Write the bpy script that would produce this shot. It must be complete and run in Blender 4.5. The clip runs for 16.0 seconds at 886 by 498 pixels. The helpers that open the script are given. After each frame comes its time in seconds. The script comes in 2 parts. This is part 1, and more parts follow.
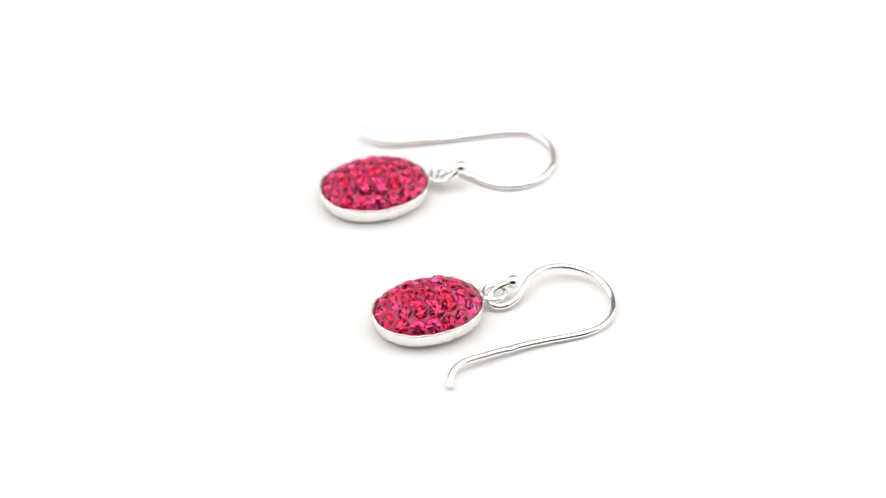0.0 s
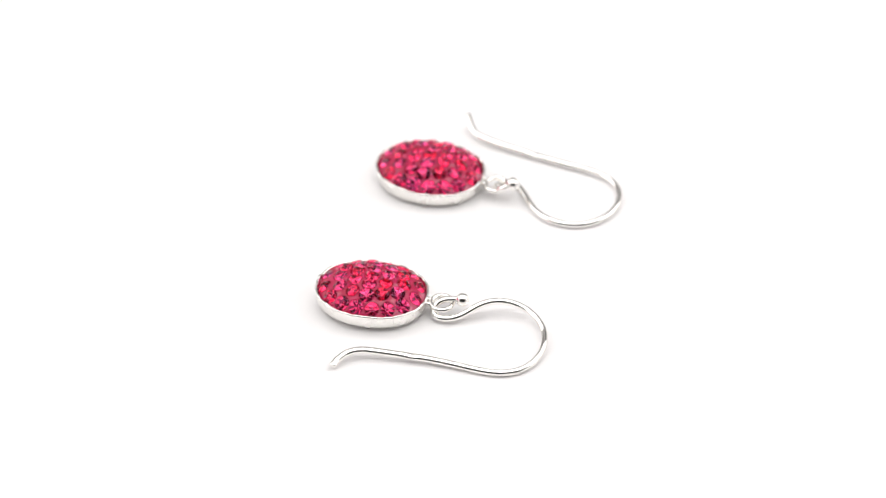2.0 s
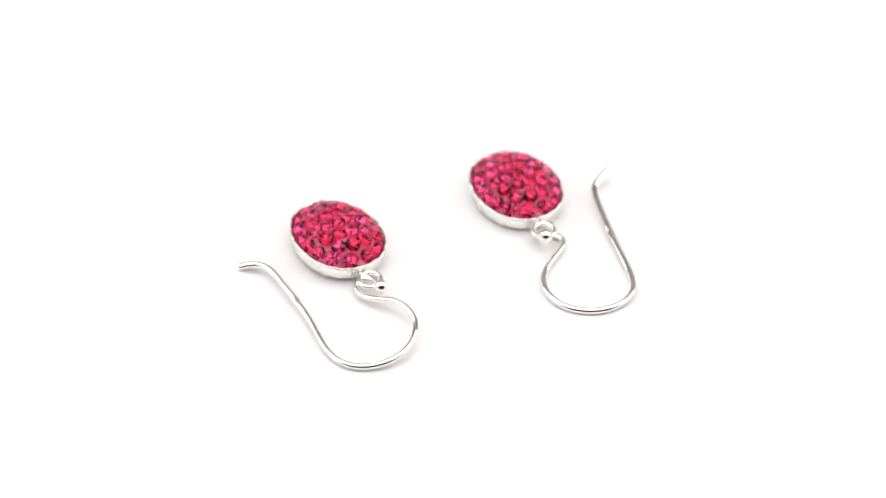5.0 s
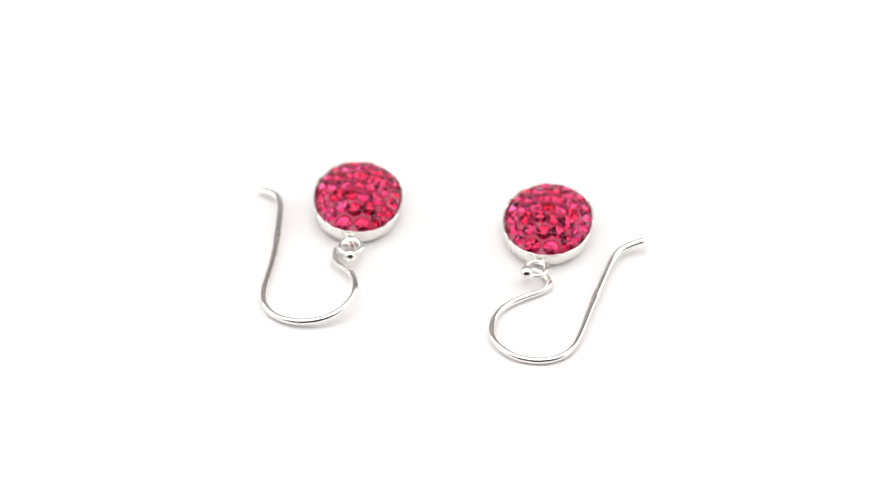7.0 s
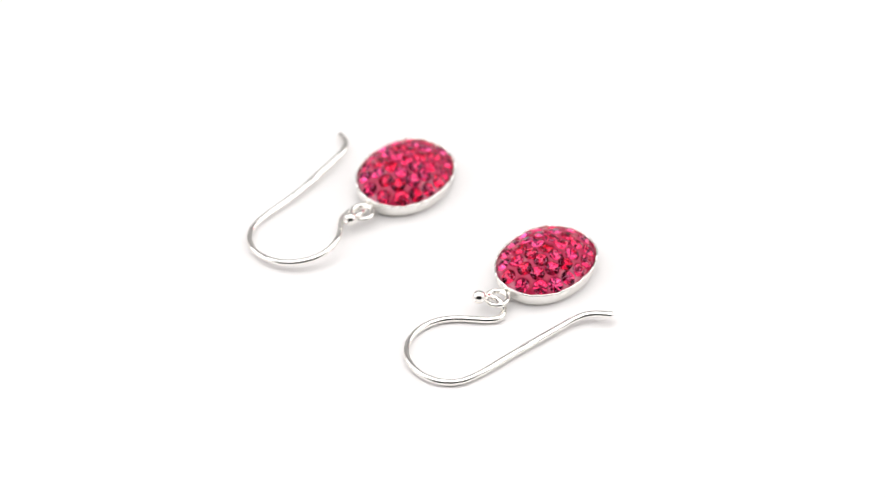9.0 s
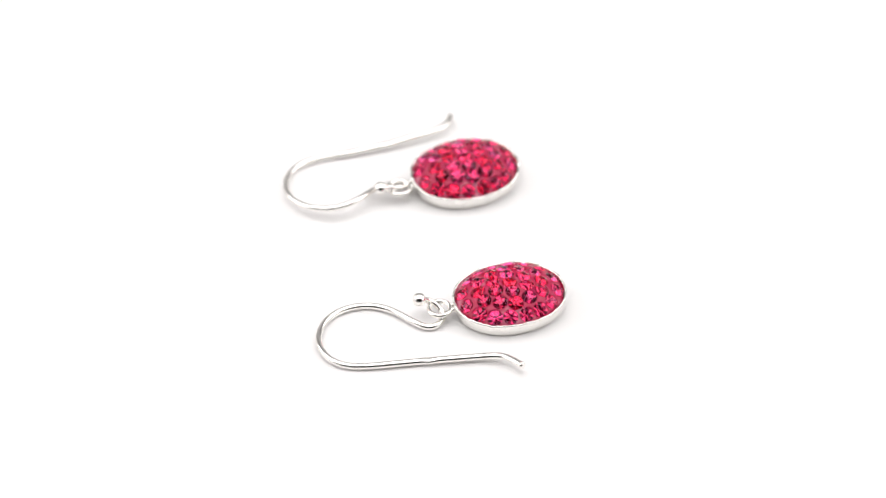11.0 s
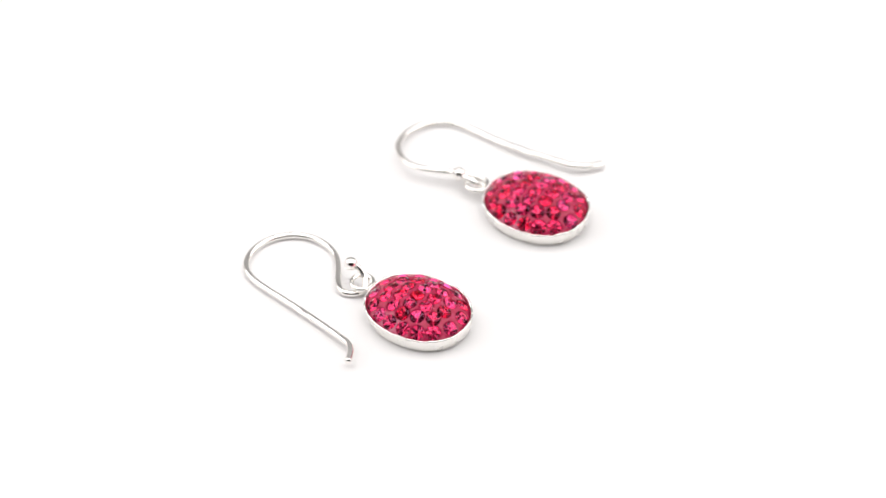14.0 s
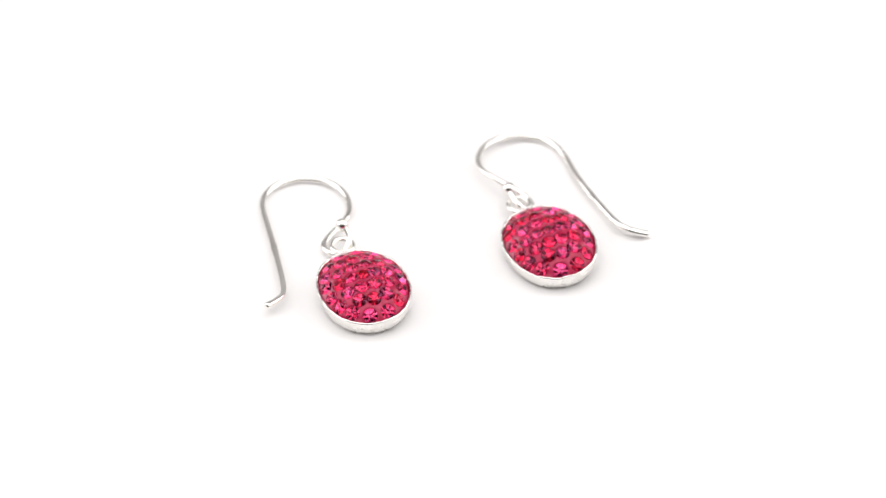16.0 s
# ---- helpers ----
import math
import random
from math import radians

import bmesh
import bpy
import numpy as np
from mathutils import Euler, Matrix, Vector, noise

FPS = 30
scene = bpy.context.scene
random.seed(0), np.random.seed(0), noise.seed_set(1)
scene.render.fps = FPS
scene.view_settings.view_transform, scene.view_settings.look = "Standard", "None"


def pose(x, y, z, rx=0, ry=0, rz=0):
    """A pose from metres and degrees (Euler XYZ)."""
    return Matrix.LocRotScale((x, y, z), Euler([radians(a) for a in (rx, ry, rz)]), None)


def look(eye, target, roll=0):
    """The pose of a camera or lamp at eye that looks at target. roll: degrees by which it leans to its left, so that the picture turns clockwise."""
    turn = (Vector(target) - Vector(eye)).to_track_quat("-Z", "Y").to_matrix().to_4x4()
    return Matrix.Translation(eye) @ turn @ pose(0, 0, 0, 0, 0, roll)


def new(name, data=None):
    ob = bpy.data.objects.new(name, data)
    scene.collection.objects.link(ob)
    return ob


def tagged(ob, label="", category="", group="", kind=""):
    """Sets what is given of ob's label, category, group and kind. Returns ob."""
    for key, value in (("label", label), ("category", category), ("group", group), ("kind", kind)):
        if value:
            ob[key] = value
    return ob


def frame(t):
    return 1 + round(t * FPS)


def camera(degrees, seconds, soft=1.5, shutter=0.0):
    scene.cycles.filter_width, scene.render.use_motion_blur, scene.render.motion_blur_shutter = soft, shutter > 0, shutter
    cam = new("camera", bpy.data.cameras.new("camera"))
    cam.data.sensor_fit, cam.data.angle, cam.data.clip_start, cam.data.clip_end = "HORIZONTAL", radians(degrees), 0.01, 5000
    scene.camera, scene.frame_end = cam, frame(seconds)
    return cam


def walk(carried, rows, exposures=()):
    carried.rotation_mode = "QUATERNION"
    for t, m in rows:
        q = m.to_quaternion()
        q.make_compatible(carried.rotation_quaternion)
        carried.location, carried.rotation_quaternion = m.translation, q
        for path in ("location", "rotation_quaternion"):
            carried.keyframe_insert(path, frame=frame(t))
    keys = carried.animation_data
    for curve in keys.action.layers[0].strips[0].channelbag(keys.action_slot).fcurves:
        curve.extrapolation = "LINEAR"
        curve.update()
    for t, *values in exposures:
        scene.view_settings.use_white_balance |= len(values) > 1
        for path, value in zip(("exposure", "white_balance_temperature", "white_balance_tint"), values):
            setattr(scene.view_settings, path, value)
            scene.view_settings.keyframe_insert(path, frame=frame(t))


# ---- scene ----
cam = camera(13.017, 16.0, soft=1.35)
EYE = (0.0, -0.2997, 0.2633)
AIM = (-0.00007, 0.00005, 0.0)
walk(cam, [(0.0, look(EYE, AIM, -0.634)), (16.0, look(EYE, AIM, -0.634))])
# macro lens: shallow focus on the front half of the turntable
cam.data.dof.use_dof = True
cam.data.dof.focus_distance = 0.389
cam.data.dof.aperture_fstop = 20.0

# ---- light: soft boxes over and beside a white light tent, dark towards the camera ----
world = bpy.data.worlds.new("studio_air")
scene.world = world
world.use_nodes = True
world.node_tree.nodes["Background"].inputs["Color"].default_value = (1, 1, 1, 1)
world.node_tree.nodes["Background"].inputs["Strength"].default_value = 0.0


def soft_box(name, eye, target, sx, sy, watts, color=(1, 1, 1)):
    data = bpy.data.lights.new(name, "AREA")
    data.shape, data.size, data.size_y, data.energy, data.color = "RECTANGLE", sx, sy, watts, color
    ob = new(name, data)
    ob.matrix_world = look(eye, target)
    return ob


SOFT_WHITE = (1.0, 0.99, 0.985)
soft_box("soft_box_top", (0.0, 0.05, 0.85), (0, 0.05, 0), 1.15, 1.0, 8.2, SOFT_WHITE)
soft_box("soft_box_left", (-0.70, 0.10, 0.46), (0, 0.10, 0.10), 0.8, 0.50, 3.0, SOFT_WHITE)
soft_box("soft_box_right", (0.70, 0.10, 0.46), (0, 0.10, 0.10), 0.8, 0.50, 3.0, SOFT_WHITE)
scene.view_settings.exposure = -0.28


# ---- materials ----
def material(name):
    m = bpy.data.materials.new(name)
    m.use_nodes = True
    nt = m.node_tree
    return m, nt, nt.nodes["Principled BSDF"]


def add(nt, kind, **values):
    n = nt.nodes.new(kind)
    for key, value in values.items():
        n.inputs[key].default_value = value
    return n


def noise_bump(nt, shader, scale, distance, strength, detail=3.0):
    tc = nt.nodes.new("ShaderNodeTexCoord")
    nz = add(nt, "ShaderNodeTexNoise", Scale=scale, Detail=detail)
    bp = add(nt, "ShaderNodeBump", Strength=strength, Distance=distance)
    nt.links.new(tc.outputs["Object"], nz.inputs["Vector"])
    nt.links.new(nz.outputs["Fac"], bp.inputs["Height"])
    nt.links.new(bp.outputs["Normal"], shader.inputs["Normal"])
    return nz


def vary(nt, shader, socket, source, low, high):
    r = nt.nodes.new("ShaderNodeMapRange")
    r.inputs["From Min"].default_value, r.inputs["From Max"].default_value = 0.3, 0.7
    r.inputs["To Min"].default_value, r.inputs["To Max"].default_value = low, high
    nt.links.new(source, r.inputs["Value"])
    nt.links.new(r.outputs["Result"], shader.inputs[socket])


def make_silver(name, rough, wave, scale, tone=0.93):
    m, nt, b = material(name)
    b.inputs["Base Color"].default_value = (tone, tone * 0.98, tone * 0.945, 1)
    b.inputs["Metallic"].default_value = 1.0
    nz = noise_bump(nt, b, scale, 0.0004, wave)
    vary(nt, b, "Roughness", nz.outputs["Fac"], rough * 0.7, rough * 1.3)
    return m


silver_wire = make_silver("polished_silver_wire", 0.05, 0.03, 260.0, 0.95)
silver_bezel = make_silver("hammered_silver_bezel", 0.24, 0.22, 420.0, 0.92)
silver_ball = make_silver("polished_silver_ball", 0.08, 0.03, 300.0)


def make_paste():
    m, nt, b = material("rose_setting_paste")
    tc = nt.nodes.new("ShaderNodeTexCoord")
    nz = add(nt, "ShaderNodeTexNoise", Scale=900.0, Detail=4.0)
    ramp = nt.nodes.new("ShaderNodeValToRGB")
    ramp.color_ramp.elements[0].position, ramp.color_ramp.elements[1].position = 0.3, 0.75
    ramp.color_ramp.elements[0].color = (0.44, 0.007, 0.046, 1)
    ramp.color_ramp.elements[1].color = (0.56, 0.020, 0.10, 1)
    nt.links.new(tc.outputs["Object"], nz.inputs["Vector"])
    nt.links.new(nz.outputs["Fac"], ramp.inputs["Fac"])
    cloud = add(nt, "ShaderNodeTexNoise", Scale=330.0, Detail=2.0)
    pale = nt.nodes.new("ShaderNodeValToRGB")
    pale.color_ramp.elements[0].position, pale.color_ramp.elements[1].position = 0.55, 0.75
    blend = nt.nodes.new("ShaderNodeMixRGB")
    blend.inputs["Color2"].default_value = (0.66, 0.22, 0.31, 1)
    nt.links.new(tc.outputs["Object"], cloud.inputs["Vector"])
    nt.links.new(cloud.outputs["Fac"], pale.inputs["Fac"])
    nt.links.new(pale.outputs["Color"], blend.inputs["Fac"])
    nt.links.new(ramp.outputs["Color"], blend.inputs["Color1"])
    nt.links.new(blend.outputs["Color"], b.inputs["Base Color"])
    bp = add(nt, "ShaderNodeBump", Strength=0.3, Distance=0.0002)
    nt.links.new(nz.outputs["Fac"], bp.inputs["Height"])
    nt.links.new(bp.outputs["Normal"], b.inputs["Normal"])
    b.inputs["Roughness"].default_value = 0.26
    return m


paste = make_paste()


def make_crystal():
    m, nt, b = material("pink_crystal")
    info = nt.nodes.new("ShaderNodeObjectInfo")
    ramp = nt.nodes.new("ShaderNodeValToRGB")
    ramp.color_ramp.elements[0].color = (0.97, 0.036, 0.14, 1)
    ramp.color_ramp.elements[1].color = (1.0, 0.20, 0.58, 1)
    nt.links.new(info.outputs["Random"], ramp.inputs["Fac"])
    nt.links.new(ramp.outputs["Color"], b.inputs["Base Color"])
    b.inputs["Transmission Weight"].default_value = 1.0
    b.inputs["Roughness"].default_value = 0.02
    b.inputs["IOR"].default_value = 1.56
    b.inputs["Specular IOR Level"].default_value = 0.42
    b.inputs["Specular Tint"].default_value = (1.0, 0.34, 0.55, 1)
    return m


def make_foil():
    m, nt, b = material("pink_foil_backing")
    b.inputs["Base Color"].default_value = (0.95, 0.54, 0.62, 1)
    b.inputs["Metallic"].default_value = 1.0
    noise_bump(nt, b, 1500.0, 0.0001, 0.15)
    b.inputs["Roughness"].default_value = 0.09
    return m


crystal, foil = make_crystal(), make_foil()


def make_white(name, value, rough):
    m, nt, b = material(name)
    tc = nt.nodes.new("ShaderNodeTexCoord")
    nz = add(nt, "ShaderNodeTexNoise", Scale=14.0, Detail=5.0)
    ramp = nt.nodes.new("ShaderNodeValToRGB")
    ramp.color_ramp.elements[0].color = (value - 0.02, value * 0.982 - 0.02, value * 0.980 - 0.02, 1)
    ramp.color_ramp.elements[1].color = (value + 0.01, value * 0.982 + 0.01, value * 0.980 + 0.01, 1)
    nt.links.new(tc.outputs["Object"], nz.inputs["Vector"])
    nt.links.new(nz.outputs["Fac"], ramp.inputs["Fac"])
    nt.links.new(ramp.outputs["Color"], b.inputs["Base Color"])
    b.inputs["Roughness"].default_value = rough
    return m


white_platter = make_white("matt_white_platter", 0.89, 0.65)
white_sheet = make_white("white_paper", 0.85, 0.8)
dark_wall = make_white("dark_grey_studio_paint", 0.03, 0.9)
# mid grey, chosen to dim what silver and far stones reflect
back_dimmer = make_white("grey_back_dimmer", 0.45, 0.9)
tent_cloth = make_white("white_tent_cloth", 0.68, 0.9)


# ---- mesh helpers ----
def part(name, bm, mat, parent=None, label="", smooth=True):
    data = bpy.data.meshes.new(name)
    bmesh.ops.recalc_face_normals(bm, faces=bm.faces)
    for f in bm.faces:
        f.smooth = smooth
    bm.to_mesh(data)
    bm.free()
    for m in (mat if isinstance(mat, (list, tuple)) else (mat,)):
        data.materials.append(m)
    ob = new(name, data)
    ob.parent = parent
    return tagged(ob, label)


def box_mesh(x0, x1, y0, y1, z0, z1):
    bm = bmesh.new()
    bmesh.ops.create_cube(bm, size=1.0)
    for v in bm.verts:
        v.co = Vector(((x0 + x1) / 2 + v.co.x * (x1 - x0), (y0 + y1) / 2 + v.co.y * (y1 - y0), (z0 + z1) / 2 + v.co.z * (z1 - z0)))
    return bm


def lathe(profile, n, sx=1.0, sy=1.0, wobble=None, shape=lambda a: (math.cos(a), math.sin(a))):
    """Surface of revolution round z from (radius, height) pairs, squashed to an ellipse; closed at both ends."""
    bm = bmesh.new()
    loops = []
    for r, z in profile:
        if r < 1e-9:
            loops.append([bm.verts.new((0, 0, z))])
            continue
        loop = []
        for i in range(n):
            a = 2 * math.pi * i / n
            dr, dz = wobble(a, r, z) if wobble else (0, 0)
            loop.append(bm.verts.new(((r + dr) * sx * shape(a)[0], (r + dr) * sy * shape(a)[1], z + dz)))
        loops.append(loop)
    for a, b in zip(loops, loops[1:]):
        for i in range(n):
            j = (i + 1) % n
            if len(a) == 1:
                bm.faces.new((a[0], b[i], b[j]))
            elif len(b) == 1:
                bm.faces.new((a[i], a[j], b[0]))
            else:
                bm.faces.new((a[i], a[j], b[j], b[i]))
    return bm


def bspline(points, n):
    out, k = [], len(points)
    for i in range(n):
        u = i / (n - 1) * (k - 1)
        s = min(int(u), k - 2)
        t = u - s
        w = ((1 - t) ** 3 / 6, (3 * t ** 3 - 6 * t * t + 4) / 6, (-3 * t ** 3 + 3 * t * t + 3 * t + 1) / 6, t ** 3 / 6)
        p = Vector((0, 0, 0))
        for j in range(4):
            p += w[j] * Vector(points[min(max(s - 1 + j, 0), k - 1)])
        out.append(p)
    return out


def tube(path, radius, sides=14, crimp=None):
    """A round wire along a path, rounded at its ends; at the place crimp it is pinched flat."""
    bm = bmesh.new()
    rings, n = [], len(path)
    for i, p in enumerate(path):
        d = (path[min(i + 1, n - 1)] - path[max(i - 1, 0)]).normalized()
        side = d.cross(Vector((0, 0, 1))).normalized()
        up = side.cross(d).normalized()
        rs = ru = radius
        if crimp is not None:
            g = math.exp(-((p - crimp).length / 0.00045) ** 2)
            past = max(0.0, min(1.0, (i / n - 0.70) / 0.08))  # the end of the wire is rolled a little wider
            rs, ru = radius * (1 + 0.18 * g + 0.10 * past), radius * (1 - 0.24 * g)
        if i == 0 or i == n - 1:
            rs, ru = rs * 0.8, ru * 0.8
        rings.append([bm.verts.new(p + side * rs * math.cos(2 * math.pi * s / sides) + up * ru * math.sin(2 * math.pi * s / sides)) for s in range(sides)])
    for a, b in zip(rings, rings[1:]):
        for i in range(sides):
            j = (i + 1) % sides
            bm.faces.new((a[i], a[j], b[j], b[i]))
    bm.faces.new(rings[0][::-1])
    bm.faces.new(rings[-1])
    return bm


MM = 0.001

# ---- setting ----
floor = tagged(part("floor", box_mesh(-0.8, 0.8, -0.8, 0.8, -0.05, -0.020), white_sheet, smooth=False), "white paper sheet under the turntable", "floor", kind="structure")
# back wall is added out of view; its grey darkens far-edge reflections
tagged(part("wall_back", box_mesh(-0.84, 0.84, 0.8, 0.84, -0.05, 1.0), back_dimmer, smooth=False), "plain grey wall added out of view to dim reflections", "wall", kind="structure")
tagged(part("wall_front", box_mesh(-0.84, 0.84, -0.84, -0.8, -0.05, 1.0), dark_wall, smooth=False), "plain dark grey studio wall", "wall", kind="structure")
tagged(part("wall_left", box_mesh(-0.84, -0.8, -0.8, 0.8, -0.05, 1.0), tent_cloth, smooth=False), "plain white cloth side of a light tent", "wall", kind="structure")
tagged(part("wall_right", box_mesh(0.8, 0.84, -0.8, 0.8, -0.05, 1.0), tent_cloth, smooth=False), "plain white cloth side of a light tent", "wall", kind="structure")
tagged(part("ceiling", box_mesh(-0.84, 0.84, -0.84, 0.84, 1.0, 1.04), tent_cloth, smooth=False), "plain white cloth top of a light tent", "ceiling", kind="structure")

turntable = tagged(new("turntable"), "smooth matt white round turntable, slowly turning", "turntable")
turntable.location = (0, 0, -0.020)
platter = part("platter", lathe([(0, 0.011), (0.149, 0.011), (0.150, 0.012), (0.150, 0.019), (0.149, 0.020), (0, 0.020)], 128), white_platter, turntable, smooth=False)
part("base", lathe([(0, 0.0), (0.109, 0.0), (0.110, 0.001), (0.110, 0.0105), (0.109, 0.0112), (0, 0.0112)], 96), white_sheet, turntable, "plain white foot under the platter", smooth=False)


# ---- earrings ----
LONG, SHORT, RIM, TOP = 5.80 * MM, 4.65 * MM, 1.70 * MM, 3.60 * MM
INNER = 0.93
FULL = 2.12  # a little fuller than an ellipse


def oval(a):
    c, s = math.cos(a), math.sin(a)
    return math.copysign(abs(c) ** (2 / FULL), c), math.copysign(abs(s) ** (2 / FULL), s)


def dome(x, y):
    """Height of the rose paste at a place in the pendant's oval."""
    q = min(1.0, abs(x / (LONG * INNER)) ** FULL + abs(y / (SHORT * INNER)) ** FULL)
    return RIM - 0.30 * MM + (TOP - 0.22 * MM - RIM + 0.30 * MM) * (1 - q) ** 0.76


def stone_mesh():
    """A faceted round crystal: table, crown and girdle of glass, pointed foiled underside."""
    bm = bmesh.new()
    n = 8
    r0, r1, r2 = 0.36 * MM, 0.54 * MM, 0.70 * MM
    table = [bm.verts.new((r0 * math.cos(a), r0 * math.sin(a), 0.24 * MM)) for a in (2 * math.pi * i / n for i in range(n))]
    mid = [bm.verts.new((r1 * math.cos(a), r1 * math.sin(a), 0.15 * MM)) for a in (2 * math.pi * (i + 0.5) / n for i in range(n))]
    belt = [bm.verts.new((r2 * math.cos(a), r2 * math.sin(a), 0.0)) for a in (2 * math.pi * i / (2 * n) for i in range(2 * n))]
    tip = bm.verts.new((0, 0, -0.68 * MM))
    faces = [bm.faces.new(table)]
    for i in range(n):
        j = (i + 1) % n
        faces.append(bm.faces.new((table[i], mid[i], table[j])))
        faces.append(bm.faces.new((mid[i - 1], belt[2 * i], mid[i], table[i])))
        faces.append(bm.faces.new((mid[i], belt[2 * i], belt[2 * i + 1])))
        faces.append(bm.faces.new((mid[i], belt[2 * i + 1], belt[(2 * i + 2) % (2 * n)])))
    for i in range(n):
        faces.append(bm.faces.new((belt[2 * i], tip, belt[(2 * i + 2) % (2 * n)])))
        faces[-1].material_index = 1
        faces.append(bm.faces.new((belt[2 * i], belt[(2 * i + 2) % (2 * n)], belt[2 * i + 1])))
        faces[-1].material_index = 1
    bmesh.ops.recalc_face_normals(bm, faces=bm.faces)
    data = bpy.data.meshes.new("stone")
    bm.to_mesh(data)
    bm.free()
    data.materials.append(crystal)
    data.materials.append(foil)
    return data


STONE = stone_mesh()


def stone_places(pitch, seed):
    """Staggered rows of places in the oval, a little uneven, as set by hand."""
    rng = np.random.default_rng(seed)
    ax, ay = (LONG * 0.95 - 0.69 * MM) / MM, (SHORT * 0.95 - 0.69 * MM) / MM
    p = []
    for i in range(-4, 5):
        for k in range(-4, 5):
            x, y = i * pitch * 0.866, (k + 0.5 * (i % 2)) * pitch
            q = (abs(x / ax) ** FULL + abs(y / ay) ** FULL) ** (1 / FULL)
            if q < 1.05:
                p.append((x, y))
    p = np.array(p) + rng.normal(0, 0.07, (len(p), 2))
    for step in range(220):
        d = p[:, None] - p[None]
        r = np.linalg.norm(d, axis=2) + np.eye(len(p)) * 99
        p = p + 0.2 * (d / r[..., None] * np.clip(1.90 - r, 0, None)[..., None]).sum(1)
        q = (abs(p[:, 0] / ax) ** FULL + abs(p[:, 1] / ay) ** FULL) ** (1 / FULL)
        out = q > 1
        p[out] /= q[out][:, None]
    return p * MM, rng


def earring(base, turn, tilt, ring, hook, crimp, ball, seed, label):
    """One earring; all places in mm on the turntable at the clip's start."""
    root = tagged(new("earring"), label, "earring", "pair of earrings on the turntable")
    bx, by = base[0] * MM, base[1] * MM
    lift = 0.89 * (SHORT * math.sin(radians(abs(tilt[0]))) + LONG * math.sin(radians(abs(tilt[1]))) * 0.3)
    m = Matrix.Rotation(turn, 4, "Z") @ Matrix.Translation((0, 0, lift)) @ pose(0, 0, 0, tilt[0], tilt[1], 0)

    def wobble(a, r, z):
        g = noise.noise(Vector((3 * math.cos(a), 3 * math.sin(a), seed * 7.3)))
        s = noise.noise(Vector((9 * math.cos(a), 9 * math.sin(a), seed * 3.1)))
        top = max(0.0, min(1.0, (z - 0.7 * MM) / (0.8 * MM)))
        d = noise.noise(Vector((19 * math.cos(a), 19 * math.sin(a), seed * 5.7)))
        return (0.004 * g + 0.005 * s + 0.006 * d) * top, (0.08 * g + 0.12 * s + 0.07 * d) * MM * top

    bezel_profile = [(0, 0.0), (0.86, 0.0), (0.91, 0.03 * MM), (0.942, 0.13 * MM), (0.965, 0.38 * MM), (0.985, 0.9 * MM), (1.0, 1.50 * MM), (0.998, 1.64 * MM),
                     (0.982, RIM), (0.960, 1.66 * MM), (0.949, 1.50 * MM), (0.945, 0.7 * MM), (0.90, 0.6 * MM), (0, 0.6 * MM)]
    bezel = part("bezel", lathe(bezel_profile, 112, LONG, SHORT, wobble, oval), silver_bezel, root, "thin oval silver bezel cup")
    bezel.matrix_local = m
    # stones first, then the paste that is pressed up round them
    places, rng = stone_places(1.47, seed)
    seats = []
    for x, y in places:
        e = 0.05 * MM
        n = Vector((-(dome(x + e, y) - dome(x - e, y)) / (2 * e), -(dome(x, y + e) - dome(x, y - e)) / (2 * e), 1.0))
        n = Vector((max(-0.9, min(0.9, n.x)) + rng.normal(0, 0.08), max(-0.9, min(0.9, n.y)) + rng.normal(0, 0.08), 1.0)).normalized()
        seats.append((Vector((x, y, dome(x, y) + rng.uniform(-0.17, -0.05) * MM)), n, rng.uniform(1.05, 1.13), rng.uniform(0, 6.28)))
    bm = bmesh.new()
    rows, cols = 56, 176
    centres, normals = np.array([s[0] for s in seats]), np.array([s[1] for s in seats])
    sizes = np.array([s[2] for s in seats]) * 0.705 * MM
    loops = []
    for k in range(rows):
        q = (1 - k / rows) * 0.942
        loop = []
        for i in range(cols):
            a = 2 * math.pi * i / cols
            x, y = q * LONG * oval(a)[0], q * SHORT * oval(a)[1]
            p = np.array((x, y, dome(x, y) + 0.05 * MM * noise.noise(Vector((x, y, seed * MM)) * 1100)))
            if k:
                d = p - centres
                h = (d * normals).sum(1)
                r = np.linalg.norm(d - h[:, None] * normals, axis=1) / sizes
                i0 = int(np.argmin(r))
                if r[i0] < 1:
                    p = p - normals[i0] * (h[i0] + (0.03 + 0.80 * (1 - r[i0])) * MM)
                elif r[i0] < 1.25:
                    p = p + normals[i0] * 0.07 * MM * (1.25 - r[i0]) / 0.25
            else:
                p[2] = 0.8 * MM
            loop.append(bm.verts.new(p))
        loops.append(loop)
    peak = bm.verts.new((0, 0, dome(0, 0) - 0.6 * MM))
    for a, b in zip(loops, loops[1:]):
        for i in range(cols):
            bm.faces.new((a[i], a[(i + 1) % cols], b[(i + 1) % cols], b[i]))
    for i in range(cols):
        bm.faces.new((loops[-1][i], loops[-1][(i + 1) % cols], peak))
    bed = part("paste_bed", bm, paste, root, "dusty rose setting paste between the stones")
    bed.matrix_local = m
    for place, n, k, spin in seats:
        stone = new("stone", STONE)
        stone.parent = bed
        stone.matrix_local = Matrix.LocRotScale(place, n.to_track_quat("Z", "Y") @ Euler((0, 0, spin)).to_quaternion(), (k, k, k))
    # soldered ring and its stub
    c = Vector((ring[0] * MM - bx, ring[1] * MM - by, ring[2] * MM))
    bm = bmesh.new()
    big, small, R = 1.10 * MM, 0.26 * MM, 40
    rings = []
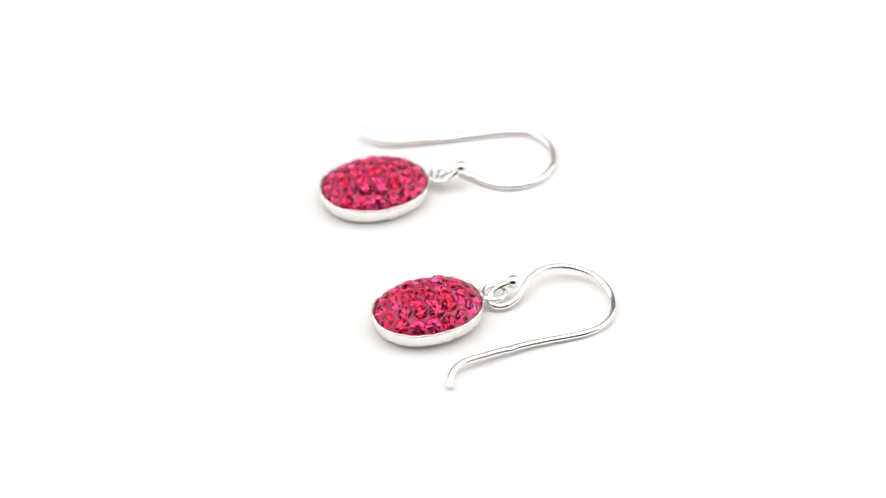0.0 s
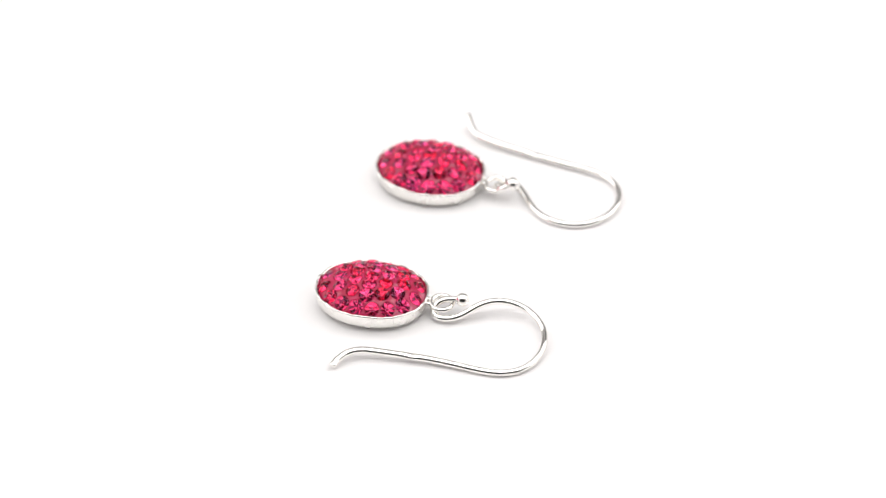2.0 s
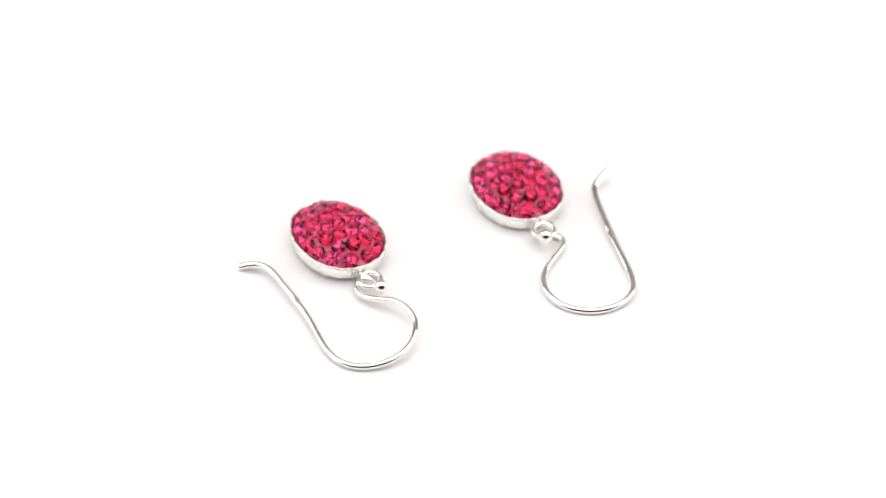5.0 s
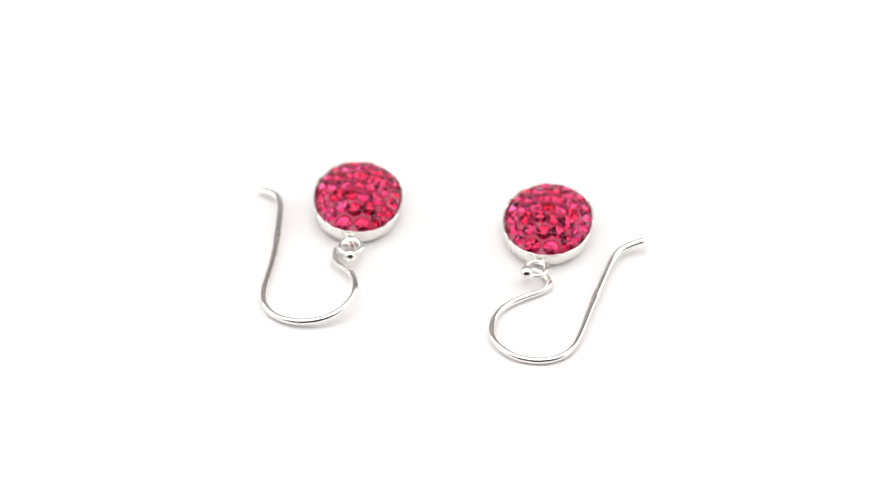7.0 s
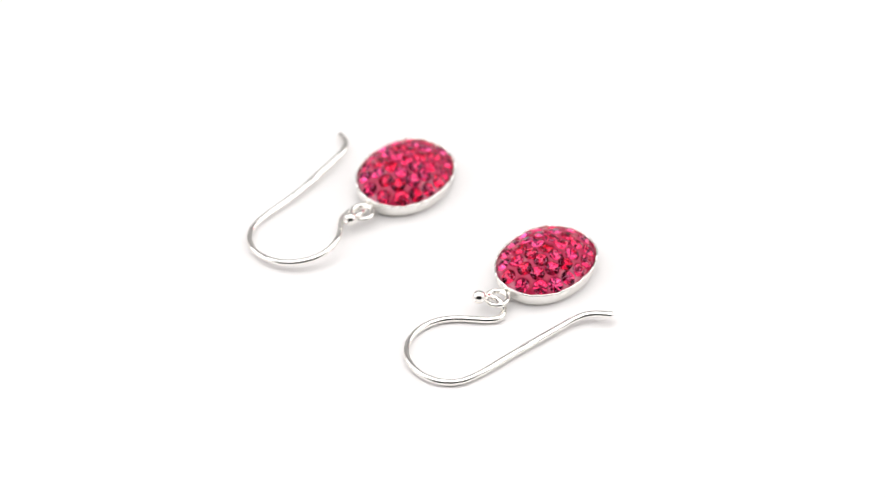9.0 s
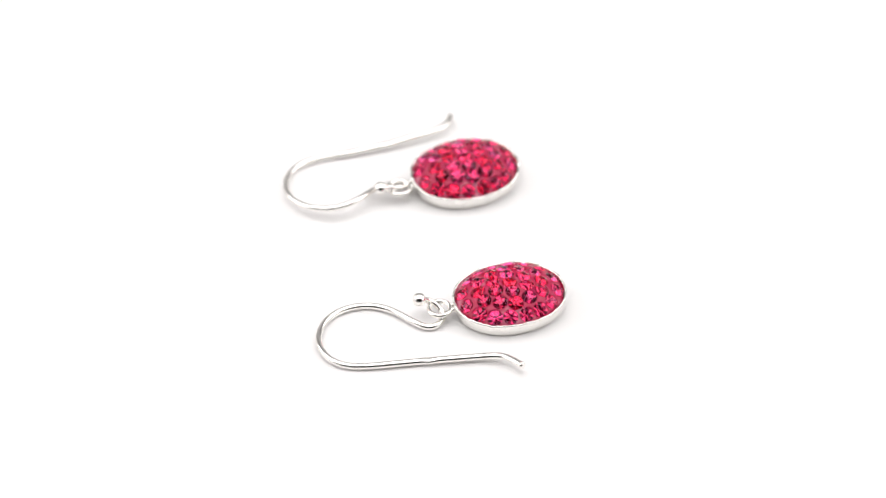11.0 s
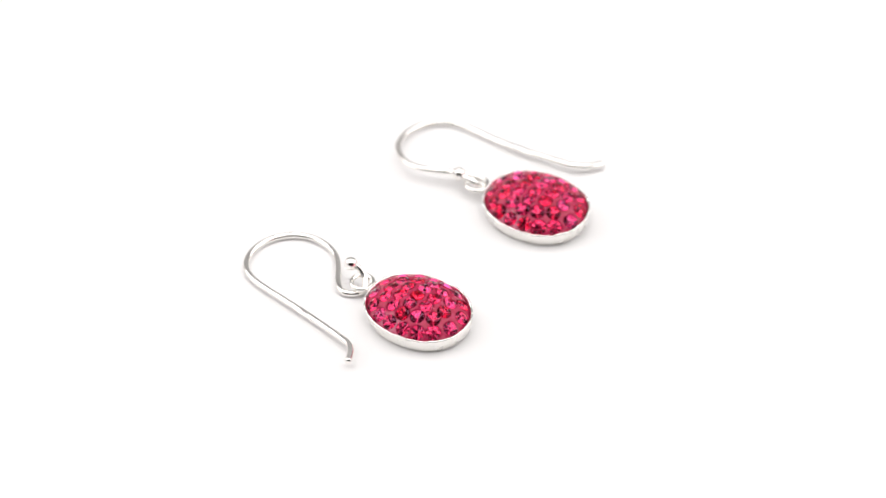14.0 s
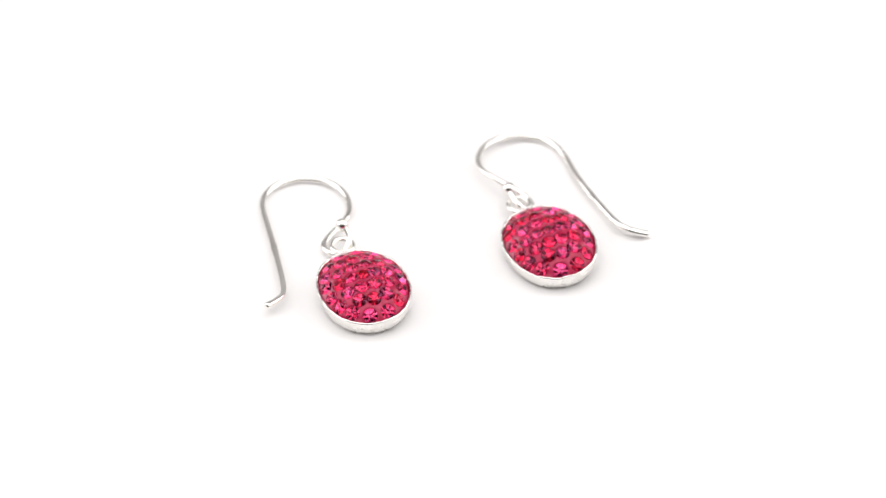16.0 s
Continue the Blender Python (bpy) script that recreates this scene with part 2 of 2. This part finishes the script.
    for i in range(R):
        a = 2 * math.pi * i / R
        rings.append([bm.verts.new(c + Vector(((big + small * math.cos(b)) * math.cos(a), (big + small * math.cos(b)) * math.sin(a), small * math.sin(b)))) for b in (2 * math.pi * j / 12 for j in range(12))])
    for i in range(R):
        for j in range(12):
            bm.faces.new((rings[i][j], rings[(i + 1) % R][j], rings[(i + 1) % R][(j + 1) % 12], rings[i][(j + 1) % 12]))
    loop = part("ring", bm, silver_wire, root, "small round soldered silver ring")
    axis = Vector((math.cos(turn), math.sin(turn), 0))
    side = Vector((-axis.y, axis.x, 0))
    for s in (-1, 1):
        a = axis * LONG * 0.985 + side * 0.42 * s * MM + Vector((0, 0, c.z))
        b = c + (a - c).normalized() * big
        part("solder_stub", tube([a, a * 0.5 + b * 0.5, b], 0.27 * MM), silver_wire, loop)
    # ear wire
    shift = Vector((bx, by, 0))
    path = [p * MM - shift for p in bspline(hook, 170)]
    wire = part("ear_wire", tube(path, 0.348 * MM, crimp=Vector(crimp) * MM - shift), silver_wire, root, "bent polished silver ear wire")
    near = min(range(len(path)), key=lambda i: (path[i] + shift - Vector(crimp) * MM).length)
    along = (path[near + 1] - path[near - 1]).normalized()
    out = along.cross(Vector((0, 0, 1))).normalized()
    if out.dot(path[near]) < 0:
        out = -out
    bm = bmesh.new()
    bmesh.ops.create_uvsphere(bm, u_segments=20, v_segments=10, radius=1.0)
    grain = Matrix((along, out, along.cross(out))).transposed().to_4x4()
    bmesh.ops.transform(bm, verts=bm.verts, matrix=Matrix.Translation(path[near] + out * 0.24 * MM - Vector((0, 0, 0.06 * MM))) @ grain @ Matrix.Diagonal((0.68 * MM, 0.17 * MM, 0.21 * MM, 1)))
    part("hallmark_pad", bm, silver_ball, wire, "small flattened stamped oval on the wire")
    bm = bmesh.new()
    bmesh.ops.create_uvsphere(bm, u_segments=28, v_segments=16, radius=0.71 * MM, matrix=Matrix.Translation(Vector(ball) * MM - shift))
    part("ball_end", bm, silver_ball, wire, "polished round silver ball end")
    root.location = (bx, by, 0)
    return root


# control points of the bent wires, from the ball end to the tip, in mm
HOOK_A = [(1.93, 10.48, 2.41), (1.22, 9.67, 1.81), (0.38, 9.61, 1.16), (-0.4, 10.04, 0.64), (-0.7, 10.85, 0.36), (-0.21, 11.79, 0.36), (0.6, 12.45, 0.36),
          (1.75, 12.1, 0.38), (3.17, 11.02, 0.41), (4.79, 9.84, 0.36), (6.66, 9.29, 0.36), (8.64, 9.56, 0.36), (10.34, 10.55, 0.36), (11.46, 12.15, 0.36),
          (11.85, 14.1, 0.36), (11.47, 16.01, 0.36), (10.38, 17.59, 0.36), (8.71, 18.49, 0.37), (6.46, 18.4, 0.39), (3.74, 17.86, 0.42), (0.77, 17.36, 0.47),
          (-2.15, 16.95, 0.54), (-4.74, 16.62, 0.62), (-6.68, 16.48, 0.76), (-7.93, 17.38, 0.98), (-9.09, 18.69, 1.26)]
HOOK_B = [(7.31, -7.05, 1.9), (5.61, -7.57, 1.66), (4.62, -8.22, 1.26), (4.55, -9.12, 0.8), (5.22, -9.64, 0.54), (6.41, -9.37, 0.53), (7.54, -8.41, 0.82),
          (8.22, -6.98, 1.31), (9.18, -5.56, 1.57), (10.62, -4.54, 1.44), (12.34, -4.21, 1.25), (14.16, -4.63, 1.05), (15.74, -5.66, 0.86), (16.78, -7.3, 0.67),
          (17.16, -9.18, 0.48), (16.85, -11.02, 0.36), (15.73, -12.6, 0.36), (13.79, -13.59, 0.36), (11.27, -14.21, 0.42), (8.59, -15.02, 0.57), (5.98, -16.1, 0.71),
          (3.65, -17.14, 0.84), (1.79, -17.94, 0.92), (0.83, -18.99, 0.87), (0.47, -20.18, 0.65), (0.49, -21.31, 0.36)]
BASE_A, BASE_B = (-7.13, 8.44), (-1.61, -10.80)
earring_one = earring(BASE_A, 0.296, (-1.7, 0.55), (-0.17, 10.38, 1.20), HOOK_A, (0.45, 17.33, 0.45), (1.87, 10.31, 2.25), 3,
                      "silver drop earring with pink crystal pendant, wire tip lifted")
earring_two = earring(BASE_B, 0.366, (-3.4, 0.15), (5.06, -8.10, 1.22), HOOK_B, (6.5, -15.85, 0.68), (6.93, -7.17, 1.84), 8,
                      "silver drop earring with pink crystal pendant, wire tip lying down")


# ---- turning of the table with what lies on it ----
RATE = 16.694


def motions():
    times = [float(t) for t in range(17)]
    walk(platter, [(t, pose(0, 0, 0, 0, 0, -RATE * t)) for t in times])
    for ob, base in ((earring_one, BASE_A), (earring_two, BASE_B)):
        walk(ob, [(t, pose(0, 0, 0, 0, 0, -RATE * t) @ pose(base[0] * MM, base[1] * MM, 0)) for t in times])


motions()
